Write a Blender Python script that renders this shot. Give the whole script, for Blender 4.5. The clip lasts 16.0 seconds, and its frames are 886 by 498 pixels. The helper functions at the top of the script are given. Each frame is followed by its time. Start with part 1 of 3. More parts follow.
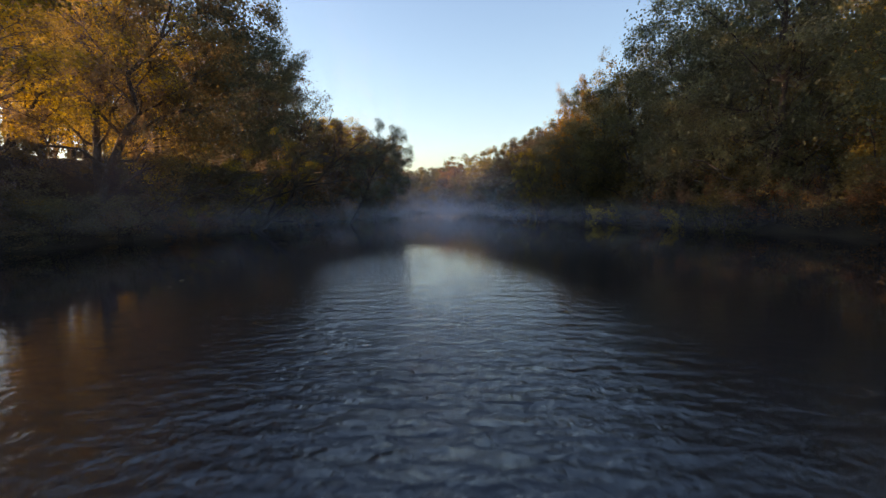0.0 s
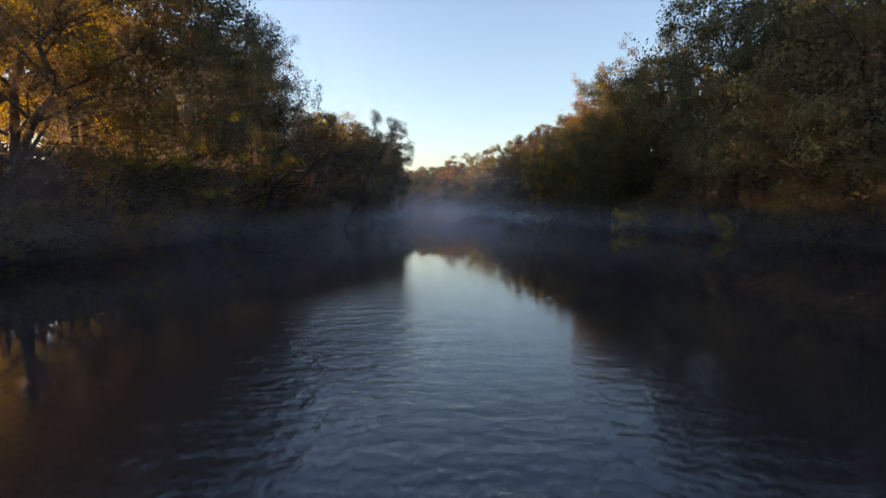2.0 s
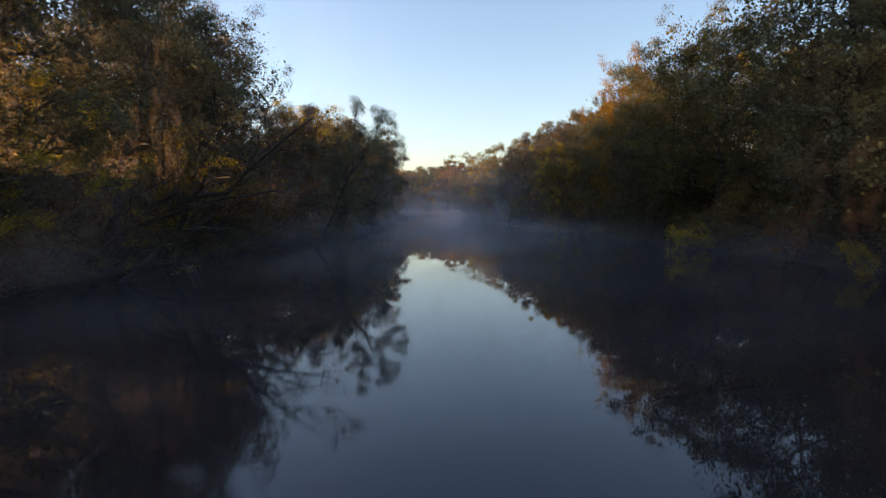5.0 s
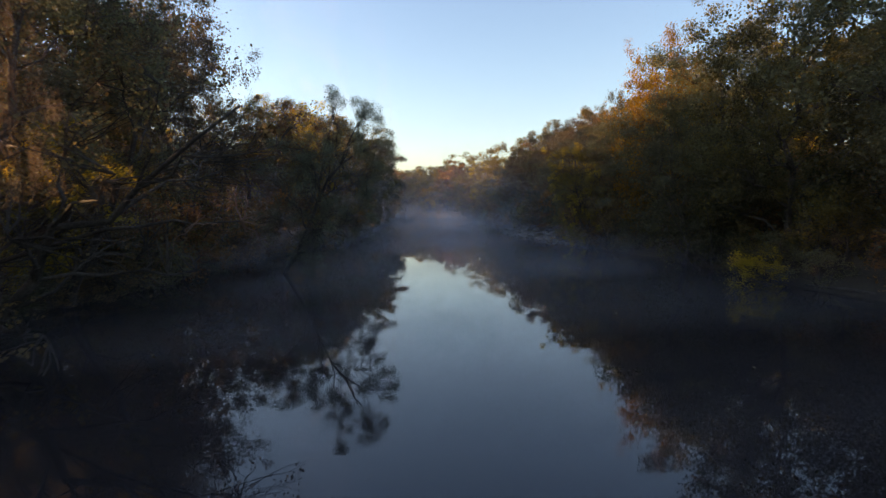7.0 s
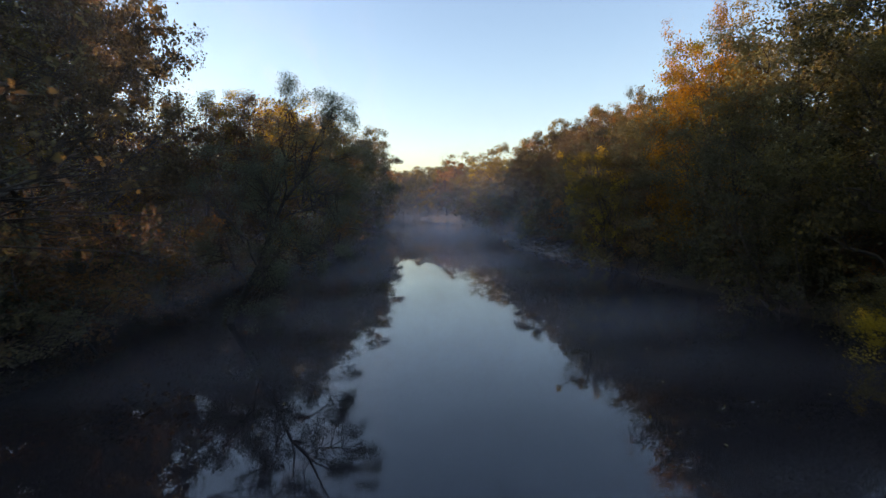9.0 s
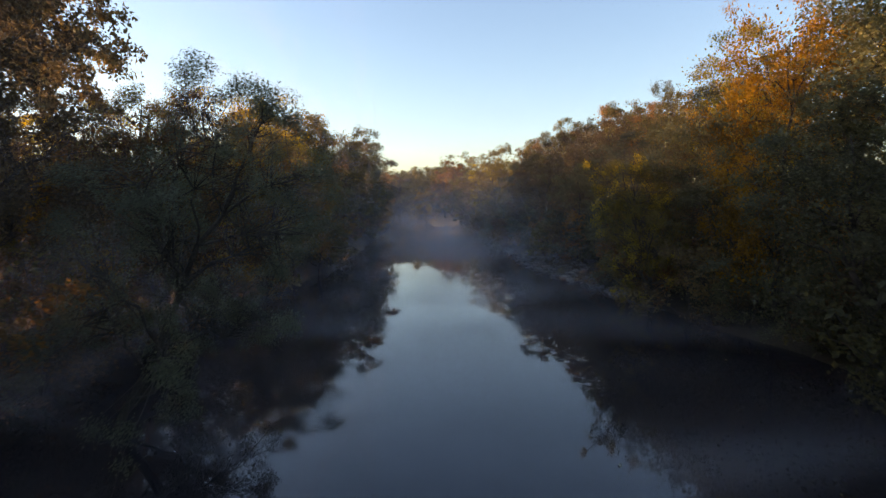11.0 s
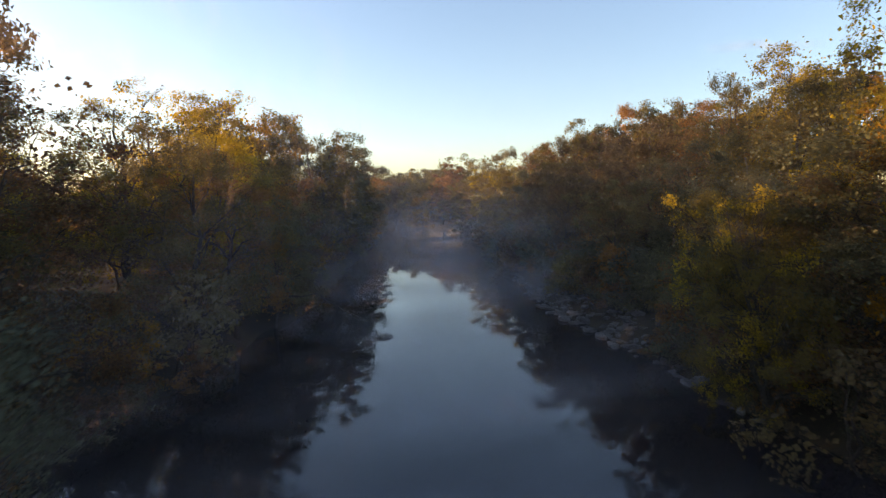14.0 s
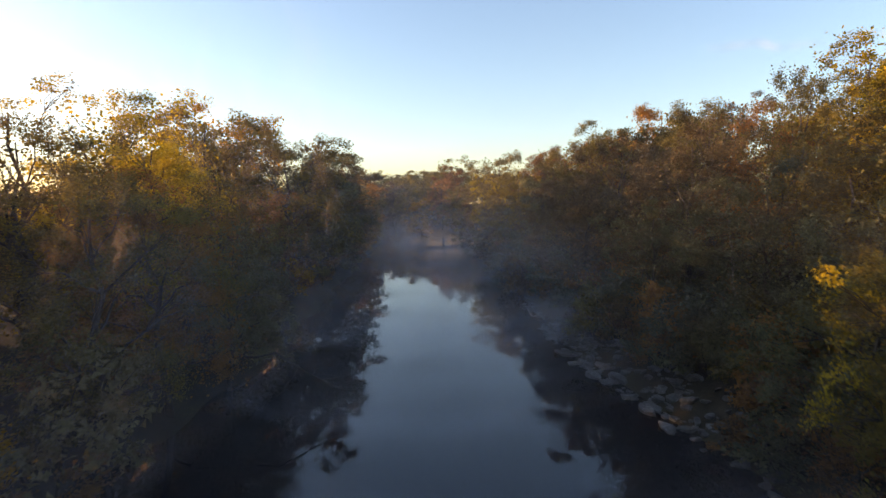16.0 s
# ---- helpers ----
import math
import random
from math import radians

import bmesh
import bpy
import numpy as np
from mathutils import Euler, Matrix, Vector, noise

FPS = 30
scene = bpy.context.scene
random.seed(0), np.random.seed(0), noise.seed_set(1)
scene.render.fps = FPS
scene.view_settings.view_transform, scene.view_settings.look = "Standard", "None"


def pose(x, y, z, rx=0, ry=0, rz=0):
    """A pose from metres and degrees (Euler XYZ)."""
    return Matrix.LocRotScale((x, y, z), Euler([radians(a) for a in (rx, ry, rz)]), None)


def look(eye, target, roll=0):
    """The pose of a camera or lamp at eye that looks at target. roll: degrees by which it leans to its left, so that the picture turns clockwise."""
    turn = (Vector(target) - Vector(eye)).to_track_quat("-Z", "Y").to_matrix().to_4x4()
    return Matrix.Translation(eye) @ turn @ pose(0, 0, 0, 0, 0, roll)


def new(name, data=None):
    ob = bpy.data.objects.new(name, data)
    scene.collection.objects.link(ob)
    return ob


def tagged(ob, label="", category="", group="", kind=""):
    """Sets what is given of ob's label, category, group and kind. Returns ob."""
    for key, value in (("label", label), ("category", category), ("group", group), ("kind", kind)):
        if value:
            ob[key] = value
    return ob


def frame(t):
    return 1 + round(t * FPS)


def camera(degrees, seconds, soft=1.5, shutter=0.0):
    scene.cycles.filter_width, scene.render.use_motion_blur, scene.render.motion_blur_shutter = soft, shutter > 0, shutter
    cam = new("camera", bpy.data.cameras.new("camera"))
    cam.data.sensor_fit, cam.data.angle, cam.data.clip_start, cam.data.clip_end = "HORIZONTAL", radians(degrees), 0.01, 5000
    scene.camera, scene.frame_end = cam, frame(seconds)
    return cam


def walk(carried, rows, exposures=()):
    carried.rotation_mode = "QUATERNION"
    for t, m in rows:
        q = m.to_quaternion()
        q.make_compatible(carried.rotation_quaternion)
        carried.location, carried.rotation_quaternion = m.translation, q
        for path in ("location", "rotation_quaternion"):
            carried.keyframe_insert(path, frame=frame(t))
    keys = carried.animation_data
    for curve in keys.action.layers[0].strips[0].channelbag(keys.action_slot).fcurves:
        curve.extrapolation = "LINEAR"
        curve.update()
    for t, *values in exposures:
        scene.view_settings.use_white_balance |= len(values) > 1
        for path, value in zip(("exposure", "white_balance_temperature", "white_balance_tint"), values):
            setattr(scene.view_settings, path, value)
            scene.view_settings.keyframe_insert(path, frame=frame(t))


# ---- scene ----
cam = camera(78.5, 16.0, soft=1.4, shutter=0.5)
METRES, EYE, TILT, LEAN, TURN = 42.0, 1.39, -4.19, 0.6, 0.0
ROWS = [
    (0.0, 0.0000, 0.0000, 0.0000, 0.00, 0.00, 0.00),
    (0.5, -0.0024, 0.0349, 0.0042, 0.01, -0.02, -0.02),
    (1.0, -0.0047, 0.0714, 0.0087, 0.03, -0.03, -0.02),
    (1.5, -0.0074, 0.1084, 0.0136, 0.03, -0.05, -0.02),
    (2.0, -0.0100, 0.1444, 0.0185, -0.01, -0.05, 0.01),
    (2.5, -0.0110, 0.1840, 0.0243, -0.03, -0.05, -0.02),
    (3.0, -0.0123, 0.2244, 0.0309, -0.08, -0.07, -0.02),
    (3.5, -0.0125, 0.2647, 0.0379, -0.09, -0.09, -0.02),
    (4.0, -0.0120, 0.3052, 0.0449, -0.10, -0.10, -0.02),
    (6.5, -0.0094, 0.5152, 0.0858, -0.16, -0.16, -0.11),
    (7.0, -0.0085, 0.5589, 0.0954, -0.16, -0.20, -0.14),
    (7.5, -0.0072, 0.6034, 0.1057, -0.18, -0.21, -0.14),
    (8.0, -0.0065, 0.6486, 0.1160, -0.22, -0.23, -0.13),
    (8.5, -0.0051, 0.6938, 0.1269, -0.22, -0.26, -0.13),
    (9.0, -0.0041, 0.7397, 0.1381, -0.25, -0.29, -0.08),
    (11.5, 0.0009, 0.9703, 0.1961, -0.37, -0.45, -0.01),
    (12.0, 0.0023, 1.0170, 0.2076, -0.38, -0.43, -0.03),
    (12.5, 0.0033, 1.0641, 0.2196, -0.39, -0.43, -0.06),
    (13.0, 0.0043, 1.1114, 0.2318, -0.43, -0.46, -0.06),
    (13.5, 0.0050, 1.1589, 0.2442, -0.44, -0.48, -0.05),
    (14.0, 0.0056, 1.2069, 0.2565, -0.49, -0.49, -0.06),
    (14.5, 0.0065, 1.2543, 0.2693, -0.50, -0.50, -0.07),
    (15.0, 0.0068, 1.3017, 0.2823, -0.54, -0.52, -0.09),
    (15.5, 0.0078, 1.3492, 0.2951, -0.55, -0.51, -0.07),
    (16.0, 0.0092, 1.3963, 0.3084, -0.53, -0.53, -0.03),
]
walk(cam, [(t, pose(0, 0, EYE, TILT, LEAN, TURN) @ pose(METRES * x, METRES * y, METRES * z, 90 + pitch, roll, yaw)) for t, x, y, z, yaw, pitch, roll in ROWS], [(0.0, 2.16, 8900, 28), (9.0, 2.18, 8900, 28), (16.0, 2.18, 8900, 28)])

# ---- light ----
SUN_AZ, SUN_EL = -80.0, 5.0          # degrees from straight ahead (minus: to the left), and above the horizon
world = bpy.data.worlds.new("sky")
scene.world = world
world.use_nodes = True
wt = world.node_tree
sky = wt.nodes.new("ShaderNodeTexSky")
sky.sky_type = "NISHITA"
sky.sun_disc = False
sky.sun_elevation, sky.sun_rotation = radians(SUN_EL), radians(SUN_AZ)
sky.altitude, sky.air_density, sky.dust_density, sky.ozone_density = 0.0, 0.95, 0.75, 2.8
wt.nodes["Background"].inputs["Strength"].default_value = 0.15
wt.links.new(sky.outputs[0], wt.nodes["Background"].inputs["Color"])
sun = new("sun", bpy.data.lights.new("sun", "SUN"))
sun.data.energy, sun.data.angle, sun.data.color = 2.5, radians(0.6), (1.0, 0.74, 0.40)
sun_way = Vector((math.sin(radians(SUN_AZ)) * math.cos(radians(SUN_EL)), math.cos(radians(SUN_AZ)) * math.cos(radians(SUN_EL)), math.sin(radians(SUN_EL))))
sun.matrix_world = look(sun_way * 300, (0, 0, 0))
scene.cycles.transparent_max_bounces = 32


# ---- materials ----
def material(name):
    m = bpy.data.materials.new(name)
    m.use_nodes = True
    t = m.node_tree
    t.nodes.clear()
    out = t.nodes.new("ShaderNodeOutputMaterial")
    return m, t, out


def node(t, kind, **values):
    n = t.nodes.new(kind)
    for key, value in values.items():
        n.inputs[key.replace("_", " ")].default_value = value
    return n


def noise_node(t, scale, detail=3.0, rough=0.55, coords="Object"):
    tc = t.nodes.new("ShaderNodeTexCoord")
    n = node(t, "ShaderNodeTexNoise", Scale=scale, Detail=detail, Roughness=rough)
    t.links.new(tc.outputs[coords], n.inputs["Vector"])
    return n


def world_noise(t, scale, detail=3.0, rough=0.55):
    g = t.nodes.new("ShaderNodeNewGeometry")
    n = node(t, "ShaderNodeTexNoise", Scale=scale, Detail=detail, Roughness=rough)
    t.links.new(g.outputs["Position"], n.inputs["Vector"])
    return n


def ramp(t, source, stops):
    r = t.nodes.new("ShaderNodeValToRGB")
    e = r.color_ramp.elements
    while len(e) < len(stops):
        e.new(0.5)
    for el, (p, c) in zip(e, stops):
        el.position, el.color = p, (*c, 1) if len(c) == 3 else c
    t.links.new(source, r.inputs["Fac"])
    return r


def math_node(t, op, a, b=0.0, c=None, clamp=False):
    n = t.nodes.new("ShaderNodeMath")
    n.operation, n.use_clamp = op, clamp
    for i, v in enumerate((a, b) if c is None else (a, b, c)):
        if isinstance(v, (int, float)):
            n.inputs[i].default_value = v
        else:
            t.links.new(v, n.inputs[i])
    return n.outputs[0]


def leaf_material(name, tints, glow=0.4):
    """Leaves: three tints in patches and leaf by leaf; light comes through them."""
    m, t, out = material(name)
    patch, fine = world_noise(t, 0.45, 2.0), world_noise(t, 7.0, 1.0)
    info = t.nodes.new("ShaderNodeObjectInfo")
    mixed = math_node(t, "MULTIPLY_ADD", patch.outputs["Fac"], 0.55, math_node(t, "MULTIPLY", fine.outputs["Fac"], 0.5))
    mixed = math_node(t, "ADD", mixed, math_node(t, "MULTIPLY_ADD", info.outputs["Random"], 0.2, -0.1))
    r = ramp(t, mixed, [(0.36, tints[0]), (0.5, tints[1]), (0.63, tints[2])])
    p = node(t, "ShaderNodeBsdfPrincipled", Roughness=0.6)
    p.inputs["Specular IOR Level"].default_value = 0.2
    tr = t.nodes.new("ShaderNodeBsdfTranslucent")
    mix = node(t, "ShaderNodeMixShader", Fac=glow)
    t.links.new(r.outputs["Color"], p.inputs["Base Color"])
    t.links.new(r.outputs["Color"], tr.inputs["Color"])
    t.links.new(p.outputs[0], mix.inputs[1])
    t.links.new(tr.outputs[0], mix.inputs[2])
    t.links.new(mix.outputs[0], out.inputs["Surface"])
    return m


LEAVES = {
    "green": leaf_material("leaf_green", [(0.070, 0.073, 0.042), (0.115, 0.116, 0.062), (0.175, 0.160, 0.070)]),
    "olive": leaf_material("leaf_olive", [(0.050, 0.049, 0.024), (0.108, 0.092, 0.030), (0.20, 0.146, 0.032)]),
    "yellow": leaf_material("leaf_yellow", [(0.10, 0.082, 0.016), (0.34, 0.24, 0.018), (0.50, 0.345, 0.025)], 0.5),
    "orange": leaf_material("leaf_orange", [(0.14, 0.078, 0.014), (0.34, 0.165, 0.010), (0.44, 0.225, 0.012)], 0.4),
    "rust": leaf_material("leaf_rust", [(0.088, 0.050, 0.030), (0.195, 0.098, 0.036), (0.31, 0.150, 0.036)], 0.5),
    "brown": leaf_material("leaf_brown", [(0.075, 0.055, 0.036), (0.138, 0.096, 0.048), (0.21, 0.145, 0.056)], 0.5),
    # gold: golden leaves, tints raised in place of sunlight that misses them
    "gold": leaf_material("leaf_gold_sunlit", [(0.15, 0.125, 0.030), (0.38, 0.265, 0.026), (0.54, 0.37, 0.036)], 0.5),
    "grey": leaf_material("leaf_grey_green", [(0.095, 0.102, 0.066), (0.16, 0.165, 0.10), (0.23, 0.22, 0.13)]),
    "pale": leaf_material("leaf_pale", [(0.075, 0.065, 0.030), (0.155, 0.125, 0.055), (0.24, 0.19, 0.08)]),
}


def rough_material(name, stops, scale, fine_scale, bump, roughness=0.9, spec=0.2):
    """A matt natural surface, coloured by coarse stains and fine grain, with relief."""
    m, t, out = material(name)
    a, b = world_noise(t, scale, 4.0), world_noise(t, fine_scale, 5.0, 0.65)
    fac = math_node(t, "MULTIPLY_ADD", a.outputs["Fac"], 0.5, math_node(t, "MULTIPLY", b.outputs["Fac"], 0.5))
    r = ramp(t, fac, stops)
    p = node(t, "ShaderNodeBsdfPrincipled", Roughness=roughness)
    p.inputs["Specular IOR Level"].default_value = spec
    bm_ = node(t, "ShaderNodeBump", Strength=bump, Distance=0.05)
    t.links.new(b.outputs["Fac"], bm_.inputs["Height"])
    t.links.new(r.outputs["Color"], p.inputs["Base Color"])
    t.links.new(bm_.outputs[0], p.inputs["Normal"])
    t.links.new(p.outputs[0], out.inputs["Surface"])
    return m


BARK = rough_material("bark", [(0.35, (0.030, 0.024, 0.019)), (0.5, (0.065, 0.053, 0.042)), (0.65, (0.13, 0.11, 0.09))], 1.2, 14.0, 0.9)
PALE_BARK = rough_material("pale_bark", [(0.35, (0.05, 0.042, 0.035)), (0.5, (0.13, 0.11, 0.09)), (0.65, (0.26, 0.23, 0.19))], 2.0, 16.0, 0.7)
RED_TWIG = rough_material("dead_twig", [(0.35, (0.14, 0.08, 0.06)), (0.5, (0.27, 0.16, 0.11)), (0.65, (0.40, 0.24, 0.17))], 3.0, 20.0, 0.5)
SOIL = rough_material("leaf_littered_soil", [(0.33, (0.016, 0.013, 0.009)), (0.48, (0.034, 0.027, 0.017)), (0.6, (0.055, 0.043, 0.021)), (0.72, (0.10, 0.062, 0.025))], 0.5, 9.0, 0.8)
ROCK = rough_material("grey_rock", [(0.33, (0.040, 0.037, 0.035)), (0.5, (0.095, 0.089, 0.083)), (0.68, (0.20, 0.188, 0.175))], 1.1, 8.0, 0.6, 0.8, 0.35)


def water_material():
    m, t, out = material("river_water")
    g = t.nodes.new("ShaderNodeNewGeometry")
    sep = t.nodes.new("ShaderNodeSeparateXYZ")
    t.links.new(g.outputs["Position"], sep.inputs[0])
    x, y = sep.outputs["X"], sep.outputs["Y"]
    # a patch of water stirred up round (0, 4), fading outwards
    stir = math_node(t, "SQRT", math_node(t, "ADD", math_node(t, "POWER", math_node(t, "MULTIPLY", math_node(t, "ABSOLUTE", math_node(t, "ADD", x, 0.3)), 1.5), 2.0), math_node(t, "POWER", math_node(t, "MULTIPLY", math_node(t, "ABSOLUTE", math_node(t, "ADD", y, -4.4)), 0.68), 2.0)))
    mask = math_node(t, "POWER", 2.718, math_node(t, "MULTIPLY", stir, -0.5))
    # and a weaker trail of it further on
    trail = math_node(t, "SQRT", math_node(t, "ADD", math_node(t, "POWER", math_node(t, "MULTIPLY", math_node(t, "ABSOLUTE", math_node(t, "ADD", x, 1.7)), 1.3), 2.0), math_node(t, "POWER", math_node(t, "MULTIPLY", math_node(t, "ABSOLUTE", math_node(t, "ADD", y, -12.5)), 0.45), 2.0)))
    mask = math_node(t, "MAXIMUM", mask, math_node(t, "MULTIPLY", math_node(t, "POWER", 2.718, math_node(t, "MULTIPLY", trail, -0.8)), 0.5))
    rip = t.nodes.new("ShaderNodeTexNoise")
    mp = t.nodes.new("ShaderNodeMapping")
    mp.inputs["Scale"].default_value = (1.0, 1.6, 1.0)
    t.links.new(g.outputs["Position"], mp.inputs[0])
    t.links.new(mp.outputs[0], rip.inputs["Vector"])
    rip.inputs["Scale"].default_value, rip.inputs["Detail"].default_value, rip.inputs["Distortion"].default_value = 4.3, 4.0, 0.6
    ring = t.nodes.new("ShaderNodeTexWave")
    ring.wave_type, ring.rings_direction = "RINGS", "SPHERICAL"
    mr = t.nodes.new("ShaderNodeMapping")
    mr.inputs["Location"].default_value = (0.2, 1.5, 0)
    t.links.new(g.outputs["Position"], mr.inputs[0])
    t.links.new(mr.outputs[0], ring.inputs["Vector"])
    ring.inputs["Scale"].default_value, ring.inputs["Distortion"].default_value, ring.inputs["Detail"].default_value, ring.inputs["Detail Scale"].default_value = 0.55, 5.0, 2.0, 0.9
    rough_h = math_node(t, "ADD", math_node(t, "MULTIPLY", rip.outputs["Fac"], 0.105), math_node(t, "MULTIPLY", ring.outputs["Fac"], 0.020))
    swell = world_noise(t, 0.7, 2.0)
    h = math_node(t, "ADD", math_node(t, "MULTIPLY", rough_h, mask), math_node(t, "MULTIPLY", swell.outputs["Fac"], 0.002))
    b = node(t, "ShaderNodeBump", Strength=1.0, Distance=1.0)
    t.links.new(h, b.inputs["Height"])
    p = node(t, "ShaderNodeBsdfPrincipled", Roughness=0.012, IOR=1.39)
    p.inputs["Specular IOR Level"].default_value = 0.6
    p.inputs["Specular Tint"].default_value = (0.64, 0.84, 1.0, 1)
    p.inputs["Base Color"].default_value = (0.024, 0.020, 0.021, 1)
    t.links.new(b.outputs[0], p.inputs["Normal"])
    t.links.new(p.outputs[0], out.inputs["Surface"])
    return m


WATER = water_material()


def mist_material(name, low, tall, top, colour=(0.80, 0.84, 0.94, 1)):
    """Thin river mist: thickest just over the water, torn into wisps, fading out upwards and at the sides."""
    m, t, out = material(name)
    tc = t.nodes.new("ShaderNodeTexCoord")
    sep = t.nodes.new("ShaderNodeSeparateXYZ")
    t.links.new(tc.outputs["Object"], sep.inputs[0])
    uvsep = t.nodes.new("ShaderNodeSeparateXYZ")
    t.links.new(tc.outputs["Generated"], uvsep.inputs[0])
    mp = t.nodes.new("ShaderNodeMapping")
    mp.inputs["Scale"].default_value = (0.11, 0.11, 0.26)
    g = t.nodes.new("ShaderNodeNewGeometry")
    t.links.new(g.outputs["Position"], mp.inputs[0])
    n = node(t, "ShaderNodeTexNoise", Scale=1.0, Detail=4.0, Roughness=0.5)
    n.inputs["Distortion"].default_value = 0.4
    t.links.new(mp.outputs[0], n.inputs["Vector"])
    wisp = ramp(t, n.outputs["Fac"], [(0.36, (0.12, 0.12, 0.12)), (0.68, (1.3, 1.3, 1.3))])
    zz = sep.outputs["Z"]
    near_water = math_node(t, "POWER", 2.718, math_node(t, "MULTIPLY", zz, -1.1))
    column = math_node(t, "POWER", 2.718, math_node(t, "MULTIPLY", zz, -3.2 / top))
    lift = t.nodes.new("ShaderNodeMapRange")
    lift.interpolation_type = "SMOOTHSTEP"
    lift.inputs[2].default_value = 1.3
    t.links.new(zz, lift.inputs[0])
    dens = math_node(t, "MULTIPLY", lift.outputs[0], math_node(t, "ADD", math_node(t, "MULTIPLY", near_water, low), math_node(t, "MULTIPLY", column, tall)))
    edge = math_node(t, "MULTIPLY", math_node(t, "MULTIPLY", uvsep.outputs["X"], math_node(t, "SUBTRACT", 1.0, uvsep.outputs["X"])), 4.0)
    up = math_node(t, "SUBTRACT", 1.0, math_node(t, "POWER", uvsep.outputs["Z"], 2.0), clamp=True)
    a = math_node(t, "MULTIPLY", math_node(t, "MULTIPLY", dens, wisp.outputs["Color"]), math_node(t, "MULTIPLY", math_node(t, "POWER", edge, 0.7), up), clamp=True)
    d = t.nodes.new("ShaderNodeBsdfDiffuse")
    d.inputs["Color"].default_value = colour
    tl = t.nodes.new("ShaderNodeBsdfTranslucent")
    tl.inputs["Color"].default_value = colour
    both = node(t, "ShaderNodeMixShader", Fac=0.5)
    t.links.new(d.outputs[0], both.inputs[1])
    t.links.new(tl.outputs[0], both.inputs[2])
    clear = t.nodes.new("ShaderNodeBsdfTransparent")
    mix = t.nodes.new("ShaderNodeMixShader")
    t.links.new(a, mix.inputs["Fac"])
    t.links.new(clear.outputs[0], mix.inputs[1])
    t.links.new(both.outputs[0], mix.inputs[2])
    t.links.new(mix.outputs[0], out.inputs["Surface"])
    return m


# ---- the river's plan ----
SHORE_Y = [-441.7, -88.3, 0, 29.4, 54.5, 70.7, 83.9, 94.2, 110.4, 125.2, 147.2, 162, 206.1, 235.6, 265, 294.5, 326.9, 341.6, 1325.2]
SHORE_L = [-19, -18, -16.8, -14.9, -14.4, -12.6, -11.2, -10.5, -11, -12, -12.8, -13, -15, -19, -28, -45, -72, -80, -80]
SHORE_R = [20, 19, 18.2, 17, 15.5, 13, 11, 9.3, 9.2, 9.6, 9.2, 8.5, 6.5, 1, -8, -20, -45, -80, -80]


def shores(y):
    wob = 0.35 * math.sin(y * 0.7) + 0.25 * math.sin(y * 0.27 + 1)
    return float(np.interp(y, SHORE_Y, SHORE_L)) + wob, float(np.interp(y, SHORE_Y, SHORE_R)) - wob * 0.6


def smooth(v):
    v = min(1.0, max(0.0, v))
    return v * v * (3 - 2 * v)


def ground_z(x, y):
    """Height of the ground: a river bed, a steep bank with a level field on the left, and a wooded slope on the right."""
    l, r = shores(y)
    n = noise.noise((x * 0.35, y * 0.35, 0)) * 0.22 + noise.noise((x * 0.06, y * 0.06, 3)) * 0.5
    if l < x < r:
        return -min(1.8, 0.45 * min(x - l, r - x)) - 0.02
    if x <= l:
        d, top = l - x, float(np.interp(y, [44, 70], [3.9, 1.2]))
        return 0.12 * min(d, 1) + 1.2 * smooth(d / 2.2) + top * smooth((d - 0.5) / 10.5) + n * smooth(d / 3)
    d = x - r
    return 0.10 * min(d, 1) + 1.5 * smooth(d / 3.5) + 8.0 * smooth((d - 3) / 30) + n * smooth(d / 3)


def mesh_ob(name, verts, faces, mat, parent=None, flat=False):
    me = bpy.data.meshes.new(name)
    me.from_pydata(verts, [], faces)
    me.materials.append(mat)
    if not flat:
        me.shade_smooth()
    ob = new(name, me)
    ob.parent = parent
    return ob


def steps(*runs):
    """Grid lines: (start, end, step) runs, end to end."""
    v = []
    for a, b, s in runs:
        v += list(np.arange(a, b, s))
    return v + [runs[-1][1]]


gx = steps((-900, -200, 100), (-200, -50, 15), (-50, -24, 2), (-24, 24, 0.6), (24, 50, 2), (50, 200, 15), (200, 900, 100))
gy = steps((-700, -140, 80), (-140, -30, 8), (-30, 160, 1.0), (160, 345, 3.0), (345, 600, 25), (600, 1700, 110))
verts = [(x, y, ground_z(x, y)) for y in gy for x in gx]
w_ = len(gx)
faces = [(j * w_ + i, j * w_ + i + 1, (j + 1) * w_ + i + 1, (j + 1) * w_ + i) for j in range(len(gy) - 1) for i in range(w_ - 1)]
tagged(mesh_ob("ground", verts, faces, SOIL), "dark leaf-littered earth river banks and fields", "ground", kind="structure")
verts = [(x, y, 0) for y in np.linspace(-440, 350, 28) for x in np.linspace(-95, 30, 12)]
faces = [(j * 12 + i, j * 12 + i + 1, (j + 1) * 12 + i + 1, (j + 1) * 12 + i) for j in range(27) for i in range(11)]
tagged(mesh_ob("water", verts, faces, WATER), "calm dark river water mirroring trees and sky, rippled in one patch", "river", kind="structure")


